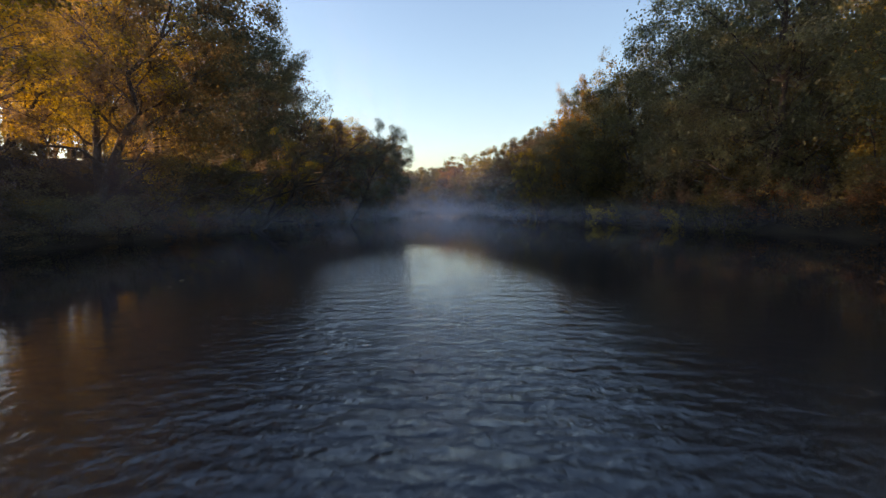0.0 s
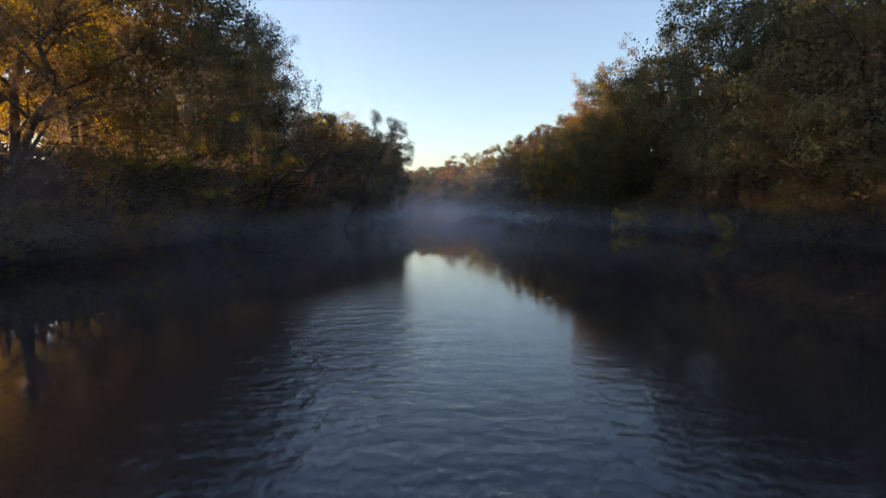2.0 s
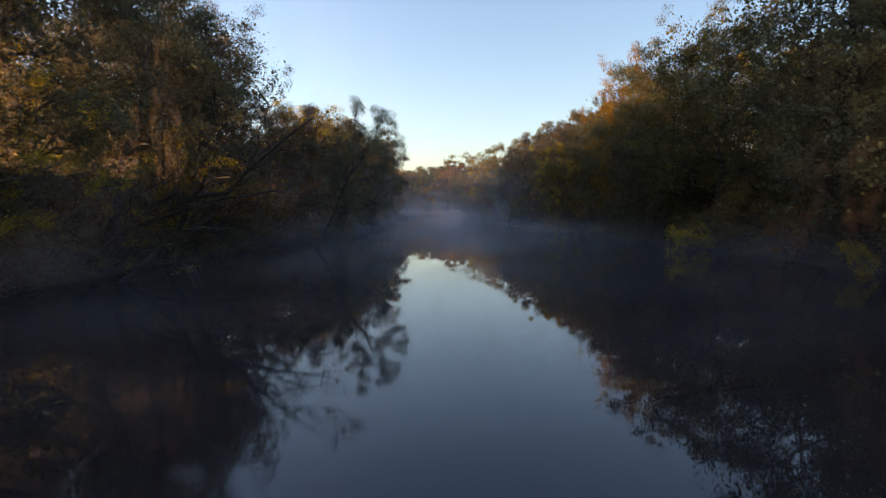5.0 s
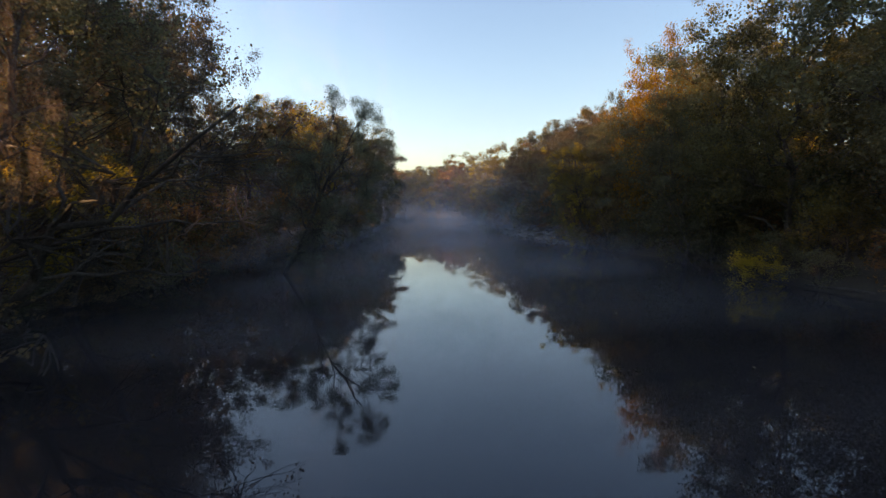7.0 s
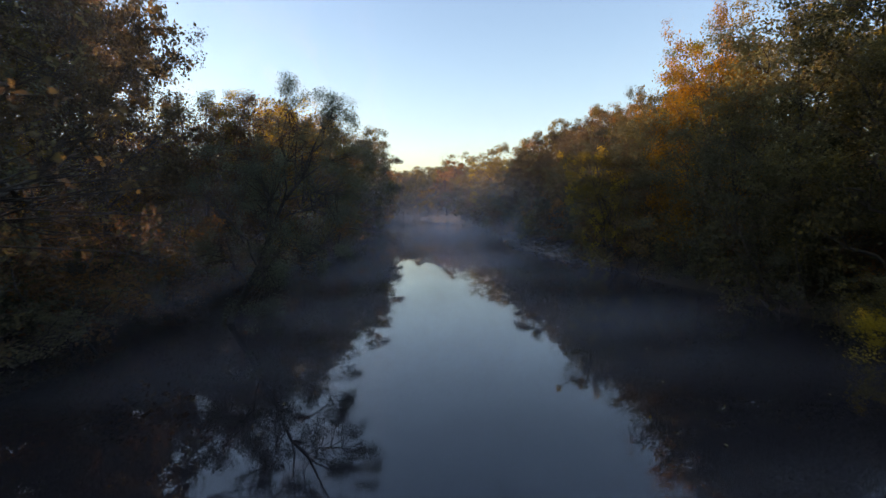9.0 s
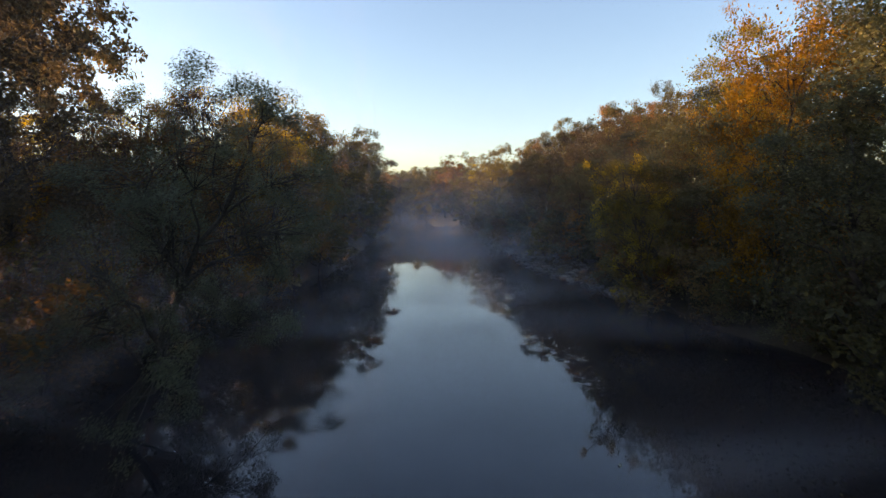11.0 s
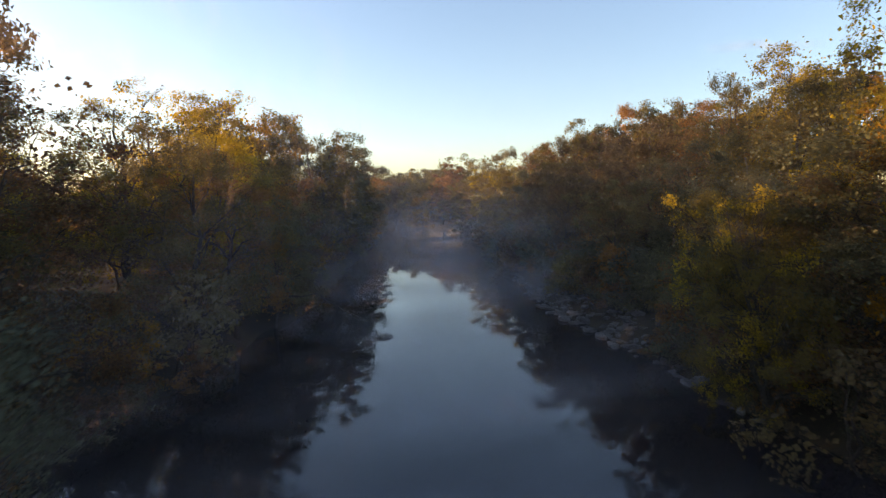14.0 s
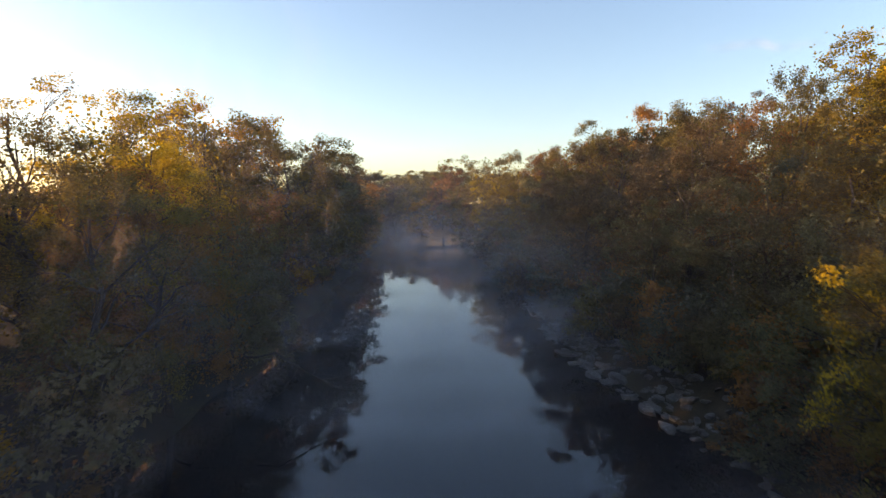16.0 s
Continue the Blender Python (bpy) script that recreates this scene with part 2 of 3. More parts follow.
# ---- trees ----
def tube(verts, faces, path, radii, sides):
    """Adds a tapered tube along path to the lists."""
    base = len(verts)
    for i, p in enumerate(path):
        p = Vector(p)
        way = (Vector(path[min(i + 1, len(path) - 1)]) - Vector(path[max(i - 1, 0)])).normalized()
        side = way.orthogonal().normalized()
        up = way.cross(side)
        for k in range(sides):
            a = 2 * math.pi * k / sides
            verts.append(tuple(p + (side * math.cos(a) + up * math.sin(a)) * radii[i]))
    for i in range(len(path) - 1):
        for k in range(sides):
            a, b = base + i * sides + k, base + i * sides + (k + 1) % sides
            faces.append((a, b, b + sides, a + sides))
    faces.append(tuple(range(base + len(path) * sides - sides, base + len(path) * sides)))


def bent(rng, a, b, n, wobble, sag=0.0):
    """A wavering line from a to b."""
    a, b = np.array(a, float), np.array(b, float)
    length = np.linalg.norm(b - a)
    pts = []
    for i in range(n + 1):
        u = i / n
        p = a + (b - a) * u + rng.normal(0, wobble * length, 3) * math.sin(math.pi * u)
        p[2] += sag * length * math.sin(math.pi * u)
        pts.append(tuple(p))
    return pts


def unit(v):
    return v / np.linalg.norm(v, axis=1)[:, None]


def leaf_arrays(rng, centres, outs, size, spread, per, hang=0.3, corners=4):
    """Single leaves scattered in clumps round the centres, their faces turned outwards and to the sky:
    folded four-cornered blades, or three-cornered ones for trees far off."""
    c = np.repeat(np.asarray(centres), per, axis=0)
    c = c + np.clip(rng.normal(0, 1, c.shape), -1.8, 1.8) * np.array([spread, spread, spread * 0.7])
    n = len(c)
    up = unit(np.repeat(np.asarray(outs), per, axis=0) * 0.9 + (0, 0, 0.4) + rng.normal(0, 0.55, (n, 3)))
    d = rng.normal(0, 1, (n, 3)) + (0, 0, -hang)
    d = unit(d - up * (d * up).sum(axis=1)[:, None])
    s = np.cross(up, d)
    ln = (size * rng.uniform(0.6, 1.3, n))[:, None]
    if corners == 3:
        v = [c - s * ln * 0.42 - d * ln * 0.3, c + s * ln * 0.42 - d * ln * 0.3, c + d * ln * 0.7]
    else:
        v = [c, c + d * ln * 0.5 + s * ln * 0.36 + up * ln * 0.10, c + d * ln, c + d * ln * 0.45 - s * ln * 0.36 + up * ln * 0.10]
    return np.stack(v, axis=1).reshape(-1, 3), np.arange(n * corners).reshape(-1, corners)


class Kind:
    """A pattern of tree: meshes for the trunk, each limb and the crown, made once."""

    def __init__(self, seed, H, R, base, lobes, clumps, per, leaf, lean=(0, 0), spread=0.3, stems=1, bare=False, inner=0, corners=4, every=1):
        rng = np.random.default_rng(seed)
        self.H = H
        v, f = [], []
        tops = []
        for s in range(stems):
            off = np.array([rng.normal(0, 0.25), rng.normal(0, 0.25), 0]) if stems > 1 else np.zeros(3)
            top = np.array([lean[0] + rng.normal(0, 0.12 * R) + off[0] * 4, lean[1] + rng.normal(0, 0.12 * R) + off[1] * 4, H * 0.86])
            path = bent(rng, off + (0, 0, -0.5), top, 8, 0.025)
            r0 = (0.014 * H + 0.03) / (1 if stems == 1 else 1.5)
            tube(v, f, path, [r0 * (1.35 if i == 0 else 1.0 - 0.105 * i) for i in range(9)], 8)
            tops.append(path)
        self.trunk = self.mesh("trunk", v, f)
        self.limbs, centres, outs, middles = [], [], [], []
        for k in range(lobes):
            path = tops[k % stems]
            u = (k + 0.5) / lobes
            ang = k * 2.399 + rng.uniform(-0.4, 0.4)
            hz = H * (base + (0.9 - base) * u)
            prof = math.sin(math.pi * min(0.96, 0.22 + 0.64 * u)) ** 0.7
            i = min(7, max(1, int((hz * 0.82 / H) / 0.86 * 8)))
            root = np.array(path[i])
            rad = R * prof * rng.uniform(0.5, 0.78)
            cen = np.array([root[0] + rad * math.cos(ang), root[1] + rad * math.sin(ang), hz])
            lr = R * rng.uniform(0.34, 0.52) * (0.7 + 0.5 * prof)
            lv, lf = [], []
            limb = bent(rng, root, cen, 5, 0.05, 0.04)
            r1 = 0.0062 * H * (1.15 - 0.6 * u)
            tube(lv, lf, limb, [r1 * (1 - 0.14 * q) for q in range(6)], 6)
            m = max(3, int(clumps / lobes))
            # each lobe is built of puffs, each puff of leaf clumps over its shell
            puffs = max(3, round(m / 5))
            pd = unit(rng.normal(0, 1, (puffs, 3)) * (1, 1, 0.9) + (0, 0, 0.15))
            pc = cen + pd * (lr * rng.uniform(0.45, 1.0, puffs))[:, None] * np.array([1, 1, 0.8])
            pr = lr * rng.uniform(0.24, 0.42, puffs)
            of = np.arange(m) % puffs
            cd = unit(rng.normal(0, 1, (m, 3)) + pd[of] * 0.4 + (0, 0, 0.3))
            pts = pc[of] + cd * (pr[of] * rng.uniform(0.5, 1.1, m))[:, None] * np.array([1, 1, 0.75])
            outs.append(cd * 0.8 + pd[of] * 0.5)
            centres.append(pts)
            middles.append(cen)
            for q in range(0, m, 1 if bare else 3):
                start = limb[3 + q % 3]
                tw = bent(rng, start, pts[q] + (pts[q] - cen) * (0.25 if bare else 0.0), 3, 0.06)
                thick = r1 * (1.4 if bare else 1.0)
                tube(lv, lf, tw, [thick * 0.30, thick * 0.22, thick * 0.14, thick * 0.06], 3)
            if k % every == 0:
                self.limbs.append(self.mesh("limb", lv, lf))
        v, f = leaf_arrays(rng, np.concatenate(centres), np.concatenate(outs), leaf, spread, per, corners=corners)
        if inner:
            iv, jf = leaf_arrays(rng, np.array(middles), np.zeros((lobes, 3)), leaf * 1.7, R * 0.2, inner // lobes, corners=corners)
            v, f = np.concatenate([v, iv]), np.concatenate([f, jf + len(v)])
        self.leaves = v.reshape(-1, corners, 3)
        me = bpy.data.meshes.new("crown")
        me.from_pydata(v, [], f)
        me.materials.append(LEAVES["green"])
        self.crown = me

    def mesh(self, name, v, f):
        me = bpy.data.meshes.new(name)
        me.from_pydata(v, [], f)
        me.materials.append(BARK)
        me.shade_smooth()
        return me

    def plant(self, name, at, turn, size, leaves, label, category="tree", group="", wide=1.0, bark=None, tip=(0, 0)):
        x, y = at[:2]
        z = at[2] if len(at) > 2 else max(-0.3, ground_z(x, y)) - 0.05
        top = new(name)
        top.matrix_world = pose(x, y, z, tip[0], tip[1]) @ pose(0, 0, 0, 0, 0, turn) @ Matrix.Diagonal((size * wide, size * wide, size, 1))
        tagged(top, label, category, group)
        for nm, me in [("trunk", self.trunk)] + [("limb", q) for q in self.limbs] + [("crown", self.crown)]:
            ob = new(nm, me)
            ob.parent = top
            if nm == "crown":
                ob.material_slots[0].link = "OBJECT"
                ob.material_slots[0].material = LEAVES[leaves]
                ob["kind"] = "stuff"
            elif bark:
                ob.material_slots[0].link = "OBJECT"
                ob.material_slots[0].material = bark
        return top


BROAD = [Kind(10 + i, 12.0, 4.6, 0.22, 14, 320, 62, 0.12, inner=2600, spread=0.22) for i in range(4)]
TALL = [Kind(30 + i, 16.0, 4.0, 0.26, 15, 340, 70, 0.105, inner=2600, spread=0.22) for i in range(3)]
DENSE = [Kind(90 + i, 12.0, 4.6, 0.16, 20, 420, 80, 0.10, inner=5000, spread=0.21) for i in range(3)]
FINE = [Kind(15 + i, 12.0, 4.6, 0.20, 15, 320, 78, 0.105, inner=3000, spread=0.21) for i in range(3)]
MIDDLE = [Kind(20 + i, 13.0, 4.8, 0.18, 14, 320, 60, 0.15, inner=1500, spread=0.24, corners=3) for i in range(4)]
HIGH = [Kind(55 + i, 16.0, 5.0, 0.40, 12, 200, 28, 0.30, spread=0.36, corners=3) for i in range(2)]
CROWNED = [Kind(57 + i, 16.0, 5.2, 0.62, 12, 200, 28, 0.30, spread=0.36, corners=3) for i in range(2)]
OPEN = [Kind(46 + i, 11.0, 4.2, 0.20, 13, 290, 90, 0.09, spread=0.22) for i in range(2)]
NEAR = [Kind(46, 11.0, 4.2, 0.20, 16, 400, 150, 0.062, spread=0.19, bare=True)]
TWIGGY = [Kind(50 + i, 10.0, 3.4, 0.25, 9, 150, 4, 0.12, spread=0.07, bare=True) for i in range(2)]
SPARSE = [Kind(64 + i, 11.0, 4.2, 0.20, 12, 150, 40, 0.115, spread=0.18, bare=True) for i in range(2)]
SHRUB = [Kind(60 + i, 3.4, 2.1, 0.10, 9, 100, 24, 0.16, inner=300, stems=3, spread=0.19, corners=3, every=2) for i in range(4)]
LEAFY = [Kind(70 + i, 3.4, 2.1, 0.10, 9, 110, 26, 0.11, inner=400, stems=3, spread=0.17) for i in range(3)]
DISTANT = [Kind(80 + i, 14.0, 5.2, 0.10, 13, 220, 26, 0.31, inner=500, spread=0.33, corners=3, every=2) for i in range(4)]

TONE = {"green": "dark green leaves", "olive": "olive-green leaves turning gold", "yellow": "golden yellow autumn leaves", "orange": "glowing orange autumn leaves", "gold": "golden leaves brightened as if sunlit", "grey": "dull grey-green leaves",
        "rust": "rust-brown autumn leaves", "brown": "dull brown thinning leaves", "pale": "thin pale straw-coloured leaves"}
rng = random.Random(7)


def tree(kinds, x, y, height, leaves, wide=1.0, side="", tip=(0, 0), z=None, name="tree", extra=""):
    if kinds is SHRUB and 12 < y < 75:
        kinds = LEAFY
    k = kinds[rng.randrange(len(kinds))]
    size = height / (k.H * 1.0)
    what = {"tree": "riverside tree", "shrub": "low bank shrub"}[name]
    label = f"{'tall ' if height > 13 else ''}{what} with {TONE[leaves]}{extra}"
    at = (x, y) if z is None else (x, y, z)
    return k.plant(name, at, rng.uniform(0, 360), size, leaves, label, name, f"{name}s on the {side} bank", wide, tip=tip)


# left bank, nearest first: x, y, height above its foot, leaves, width
for x, y, h, leaves, wide in [
    (-20, -8.8, 16, "olive", 1.1), (-18.5, 2.9, 15.5, "olive", 1.1), (-21, 11.8, 16, "yellow", 1.1), (-17.0, 18.4, 14.5, "yellow", 1.1), (-20.5, 25.8, 15, "yellow", 1.1),
    (-20.0, 35.5, 13.5, "yellow", 1.1), (-20, 50.1, 13, "olive", 1.1), (-21.5, 57, 15, "green", 1.0), (-23, 69, 14, "brown", 1.0),
    (-17.8, 60.5, 17.0, "brown", 0.8), (-13.5, 67, 12.3, "rust", 1.0), (-12.6, 79.6, 12.3, "olive", 1.0), (-18, 84, 12.5, "olive", 1.1),
    (-12, 83.9, 11.5, "rust", 0.95), (-15.5, 89.5, 13, "yellow", 1.0), (-11.0, 88.3, 9.5, "green", 0.85), (-14, 95.7, 12.0, "olive", 1.0), (-21, 97.2, 15.5, "yellow", 1.1), (-13.5, 102.3, 10.5, "rust", 1.0), (-14.5, 111.9, 16.0, "olive", 1.05),
]:
    tree(MIDDLE if y > 100 or y < 0 else OPEN if (leaves == "yellow" and y < 60) or 79 < y < 80 else DENSE if 60 < y < 61 else FINE if 8 < y < 92 else BROAD, x, y, h, leaves, wide, "left")
for x, y, h, leaves, wide in [(-23.5, 120.7, 19, "orange", 1.1), (-20, 108, 16.5, "olive", 1.1), (-14.5, 122, 16, "green", 1.15), (-15, 132, 16.5, "olive", 1.15), (-15.5, 143.5, 16.5, "brown", 1.15), (-17, 159, 15.5, "olive", 1.1), (-17, 173.7, 15, "rust", 1.1), (-19, 188.5, 16, "green", 1.1), (-20, 204.7, 17, "brown", 1.1)]:
    tree(MIDDLE, x, y, h, leaves, wide, "left")
tree(NEAR, -9.3, 54.4, 11.4, "grey", 0.8, "left", tip=(0, 29))
tree(BROAD, -16.6, 25.8, 13.5, "brown", 1.0, "left", tip=(0, 11))
tree(OPEN, -18.5, 29.5, 15.5, "yellow", 1.0, "left")
tree(DENSE, -16.4, 33.6, 15.0, "green", 1.0, "left", tip=(0, 13))
tree(FINE, -17.0, 46.4, 10.5, "brown", 1.0, "left", tip=(0, 8))
tree(OPEN, -16.2, 41.5, 14.0, "green", 0.95, "left", tip=(0, 17))
tree(DENSE, -18.5, 45.0, 16.0, "green", 0.95, "left")
tree(TWIGGY, -14.6, 44.2, 12.0, "pale", 1.0, "left", tip=(0, 27))
tree(TWIGGY, -13.2, 37.4, 12.0, "brown", 0.9, "left", tip=(0, 50))
tree(SPARSE, -16.0, 27.6, 9.8, "gold", 0.5, "left", tip=(0, 69), extra=" leaning over the water")
tree(SPARSE, -15.6, 39.5, 8.6, "gold", 0.6, "left", tip=(0, 54), extra=" leaning over the water")
tree(DENSE, -19.0, 53.0, 15.0, "brown", 0.95, "left")
# rank of crowns added behind, to shade the left trees and fill their gaps
for i in range(4):
    tree(CROWNED, -27.0 - (i * 3 % 4), 41.5 + i * 2.9, 12.0 + (i * 5 % 3), ("brown", "olive", "green")[i % 3], 1.0, "left")
tree(CROWNED, -30.5, 82.0, 24.0, "brown", 0.8, "left")
tree(CROWNED, -36.0, 90.0, 24.0, "brown", 0.8, "left")
# tree and shrubs added to stop low sun striking the haze sheet here
tree(MIDDLE, -19.5, 70.6, 8.0, "rust", 1.1, "left")
for x, y, h in ((-15.4, 69.6, 3.4), (-16.2, 71.4, 3.6), (-14.8, 67.8, 3.0)):
    tree(LEAFY, x, y, h, "brown", 1.3, "left", name="shrub")
tree(TWIGGY, -19, 85.4, 14, "pale", 1.1, "left")
tree(OPEN, -20.8, 75.5, 12.5, "pale", 0.7, "left")
tree(OPEN, -16.5, 69.5, 12.2, "olive", 1.0, "left")

# right bank: a wall of trees in three ranks on a rising slope
for x, y, h, leaves, wide in [
    (20, 5.9, 18, "green", 1.1), (19.5, 17.7, 18, "green", 1.1), (17.8, 30.2, 18.0, "green", 1.1), (24, 38.3, 16, "olive", 1.1), (18.6, 37, 14, "green", 1.1), (19.0, 43.7, 16.5, "green", 1.15), (17.5, 51.5, 14.3, "olive", 1.05), (22.5, 50.5, 15.5, "olive", 1.1),
    (15.8, 64.5, 15.3, "orange", 0.72), (17.4, 58.3, 13.0, "green", 1.0), (14.9, 57.5, 10.0, "green", 1.0), (22.5, 65, 17.5, "olive", 1.0), (16, 69.9, 11.5, "green", 1.05), (13.6, 75.8, 9.5, "green", 0.9), (15.0, 71.5, 9.0, "brown", 0.9), (21, 73.6, 15, "yellow", 1.0), (15.5, 83.2, 10.5, "green", 1.0),
    (21.5, 91.3, 16.0, "olive", 0.72), (19, 81, 13, "olive", 1.1), (13.2, 92.8, 9, "green", 1.0), (18, 97.2, 13.5, "brown", 1.1), (13, 104.5, 10.5, "brown", 1.0), (24, 106, 14.5, "olive", 1.0), (18, 111.9, 14.5, "brown", 1.1),
]:
    tree(MIDDLE if y > 100 or y < 10 else DENSE if 25 < y < 66 else FINE if 15 < y < 90 else TALL if h > 14 else BROAD, x, y, h, leaves, wide * (0.85 if h > 14 else 1.0), "right")
for x, y, h, leaves, wide in [
    (14, 117.8, 11.5, "brown", 1.1), (18.5, 126.6, 15.5, "olive", 1.0), (14, 132.5, 12, "green", 1.1), (22, 138.4, 16, "rust", 1.1), (14, 148.7, 14, "olive", 1.1), (12.8, 166.4, 18.5, "pale", 0.85), (21, 163.4, 17, "rust", 1.0),
    (32, 138.4, 17, "rust", 0.95), (29, 151.7, 17.5, "olive", 0.95), (13, 179.6, 16, "yellow", 1.1), (11, 194.4, 15, "brown", 1.2), (7, 213.5, 15, "olive", 1.2),
]:
    tree(MIDDLE, x, y, h, leaves, wide, "right")
tree(FINE, 12.9, 70.8, 9.4, "olive", 0.75, "right", tip=(0, -11))
tree(SPARSE, 12.4, 70.2, 10.4, "gold", 0.68, "right", tip=(0, -13))
for x, y, h, leaves in [(-4.6, 229.7, 13, "orange"), (-9, 247.4, 17, "olive"), (2, 242.9, 18, "rust"), (-16, 265, 20, "brown"), (-6, 270.9, 21, "olive"), (6, 262.1, 21, "rust"), (-26, 279.8, 20, "olive")]:
    tree(DISTANT, x, y, h, leaves, 1.0, "far")

for x, y, h, leaves in [(-21.5, 214, 15, "brown"), (-23, 226, 15.5, "olive"), (-27, 237, 16, "rust"), (-32, 248, 16, "brown"), (-38, 262, 17, "olive")]:
    tree(DISTANT, x, y, h, leaves, 1.1, "left")

# a golden thicket behind the first trees on the left
for i in range(17):
    y = -8 + i * 5.6
    if i in (7, 9, 10, 14, 15):
        continue
    tree(MIDDLE, -26 - (i * 7 % 5), y, (6.8 if i < 9 else 9.5) + (i * 5 % 3), "gold" if i in (11, 12, 13) else ("yellow", "yellow", "olive", "orange")[i % 4], 1.15, "left")
    if i > 9:
        tree(DISTANT, -34 - (i * 3 % 7), y + 2.5, 10.0 + (i * 7 % 4), ("olive", "yellow", "brown")[i % 3], 1.15, "left")

# added belt of trees between field and river, shading the right bank; bare-stemmed below
for i in range(22):
    if 16 <= i <= 20:
        continue
    tree(CROWNED if i < 13 else HIGH, -36 - (i * 5 % 7) * 1.6, 41.5 + i * 2.1, (18.5 if i < 8 else 12.0) + (i * 3 % 4) * 0.6, ("green", "olive", "brown")[i % 3], 1.1, "left")
for i in range(26):
    tree(DISTANT, shores(76 + i * 3)[0] - 17 - (i * 5 % 4) * 2.5, 76 + i * 3, (7.5 if i < 13 else 12.0) + (i * 7 % 4) * 0.5, ("olive", "brown", "rust", "green")[i % 4], 1.15, "left")

# woods further back on both sides
wood = random.Random(3)
for i in range(66):
    y = wood.uniform(-35, 220)
    x = shores(y)[1] + wood.uniform(13, 42)
    tree(FINE if 55 < y < 100 and x < shores(y)[1] + 24 else MIDDLE if 40 < y < 125 and x < shores(y)[1] + 28 else DISTANT, x, y, wood.uniform(11.5, 15.5), wood.choice(["rust", "olive", "brown", "yellow", "olive", "green"]), 1.0, "right")
for i in range(44):
    y = wood.uniform(58, 250)
    x = shores(y)[0] - wood.uniform(8, 40)
    if 0.66 < -x / (y - 7.7) < 0.84 and y < 105:
        continue        # a gap towards the open field
    tree(DISTANT, x, y, wood.uniform(11, 14) * (0.65 if y < 112 else 1.0), wood.choice(["rust", "olive", "brown", "yellow", "pale"]), 1.0, "left")
for i in range(26):
    y = wood.uniform(62, 135)
    tree(DISTANT, shores(y)[0] - wood.uniform(9, 26), y, wood.uniform(7, 9), wood.choice(["rust", "olive", "brown", "orange"]), 1.0, "left")
for i in range(12):
    y = wood.uniform(-45, -12)
    sd = wood.choice((0, 1))
    x = shores(y)[sd] + (wood.uniform(3, 14) if sd else -wood.uniform(4, 14))
    tree(DISTANT, x, y, wood.uniform(11, 14), wood.choice(["olive", "brown", "green"]), 1.0, "right" if sd else "left")

# shrubs along the water's edge
bush = random.Random(5)
for side, count in ((0, 62), (1, 74)):
    for i in range(count):
        y = -10 + (i + bush.random()) * (190 / count)
        edge = shores(y)[side]
        back = bush.uniform(0.2, 4.5)
        if side and 77 < y < 112:
            back += 1.5
        low = not side and y < 40
        if low:
            back *= 0.45
        x = edge + back if side else edge - back
        tree(SHRUB, x, y, bush.uniform(1.3, 2.2) if low else bush.uniform(2.4, 4.6), bush.choice(["green", "green", "olive", "brown", "rust"] if side or y < 56 else ["rust", "brown", "pale", "orange", "olive"]), bush.uniform(0.95, 1.3), "right" if side else "left", name="shrub")
for x, y, h, leaves in [(14.4, 49.9, 2.4, "olive"), (15.4, 29.9, 3.0, "olive"), (15, 53.7, 5.0, "olive"), (20.5, 13.3, 4, "green"), (19.5, 19.9, 4.4, "green"), (20.5, 25, 4.5, "olive"), (21.5, 7.4, 4.5, "green"), (22, 17.7, 5, "brown"), (18.6, 15.5, 2.4, "green"), (18.2, 21.8, 2.6, "brown"), (13.0, 97.9, 2.2, "orange"), (12.6, 141.1, 1.8, "orange")]:
    tree(SHRUB, x, y, h, leaves, 1.0, "right" if x > 0 else "left", name="shrub")

# golden boughs hanging over the water
for x, y, h, tip in [(15.2, 48.2, 2.9, -64), (16.2, 50.0, 1.9, -50), (16.6, 37.4, 2.0, -45), (12.6, 73.0, 2.0, -40)]:
    tree(LEAFY, x, y, h, "gold", 0.6, "right", tip=(0, tip), name="shrub", extra=" leaning out over the water")

# low growth behind the rocks
for i in range(14):
    y = 76 + (i + bush.random()) * 2.7
    tree(SHRUB, shores(y)[1] + bush.uniform(1.9, 3.4), y, bush.uniform(1.8, 3.2), bush.choice(["green", "brown", "green", "rust"]), bush.uniform(1.1, 1.5), "right", name="shrub")

# low growth on the left-hand slope
for i in range(30):
    y = -6 + (i + bush.random()) * 2.3
    tree(SHRUB, shores(y)[0] - bush.uniform(0.2, 8.0), y, bush.uniform(1.3, 2.5), bush.choice(["green", "brown", "olive"]), bush.uniform(1.2, 1.6), "left", name="shrub")

# low growth hanging over the left-hand waterline
for i in range(34):
    y = 8 + (i + bush.random()) * 2.0
    tree(SHRUB, shores(y)[0] - bush.uniform(-0.2, 0.9), y, bush.uniform(1.2, 2.0), bush.choice(["green", "brown", "rust"]), bush.uniform(1.3, 1.8), "left", name="shrub")

# low growth hanging over the right-hand shore
for i in range(30):
    y = 6 + (i + bush.random()) * 2.5
    tree(SHRUB, shores(y)[1] + bush.uniform(0.4, 1.6), y, bush.uniform(1.6, 3.0), bush.choice(["green", "brown", "green", "rust"]), bush.uniform(1.1, 1.5), "right", name="shrub")

# undergrowth on the right-hand slope
for i in range(46):
    y = 5 + (i + bush.random()) * 2.3
    x = shores(y)[1] + bush.uniform(4, 11)
    tree(SHRUB, x, y, bush.uniform(3.0, 5.2), bush.choice(["green", "brown", "olive", "rust"]), bush.uniform(1.0, 1.4), "right", name="shrub")

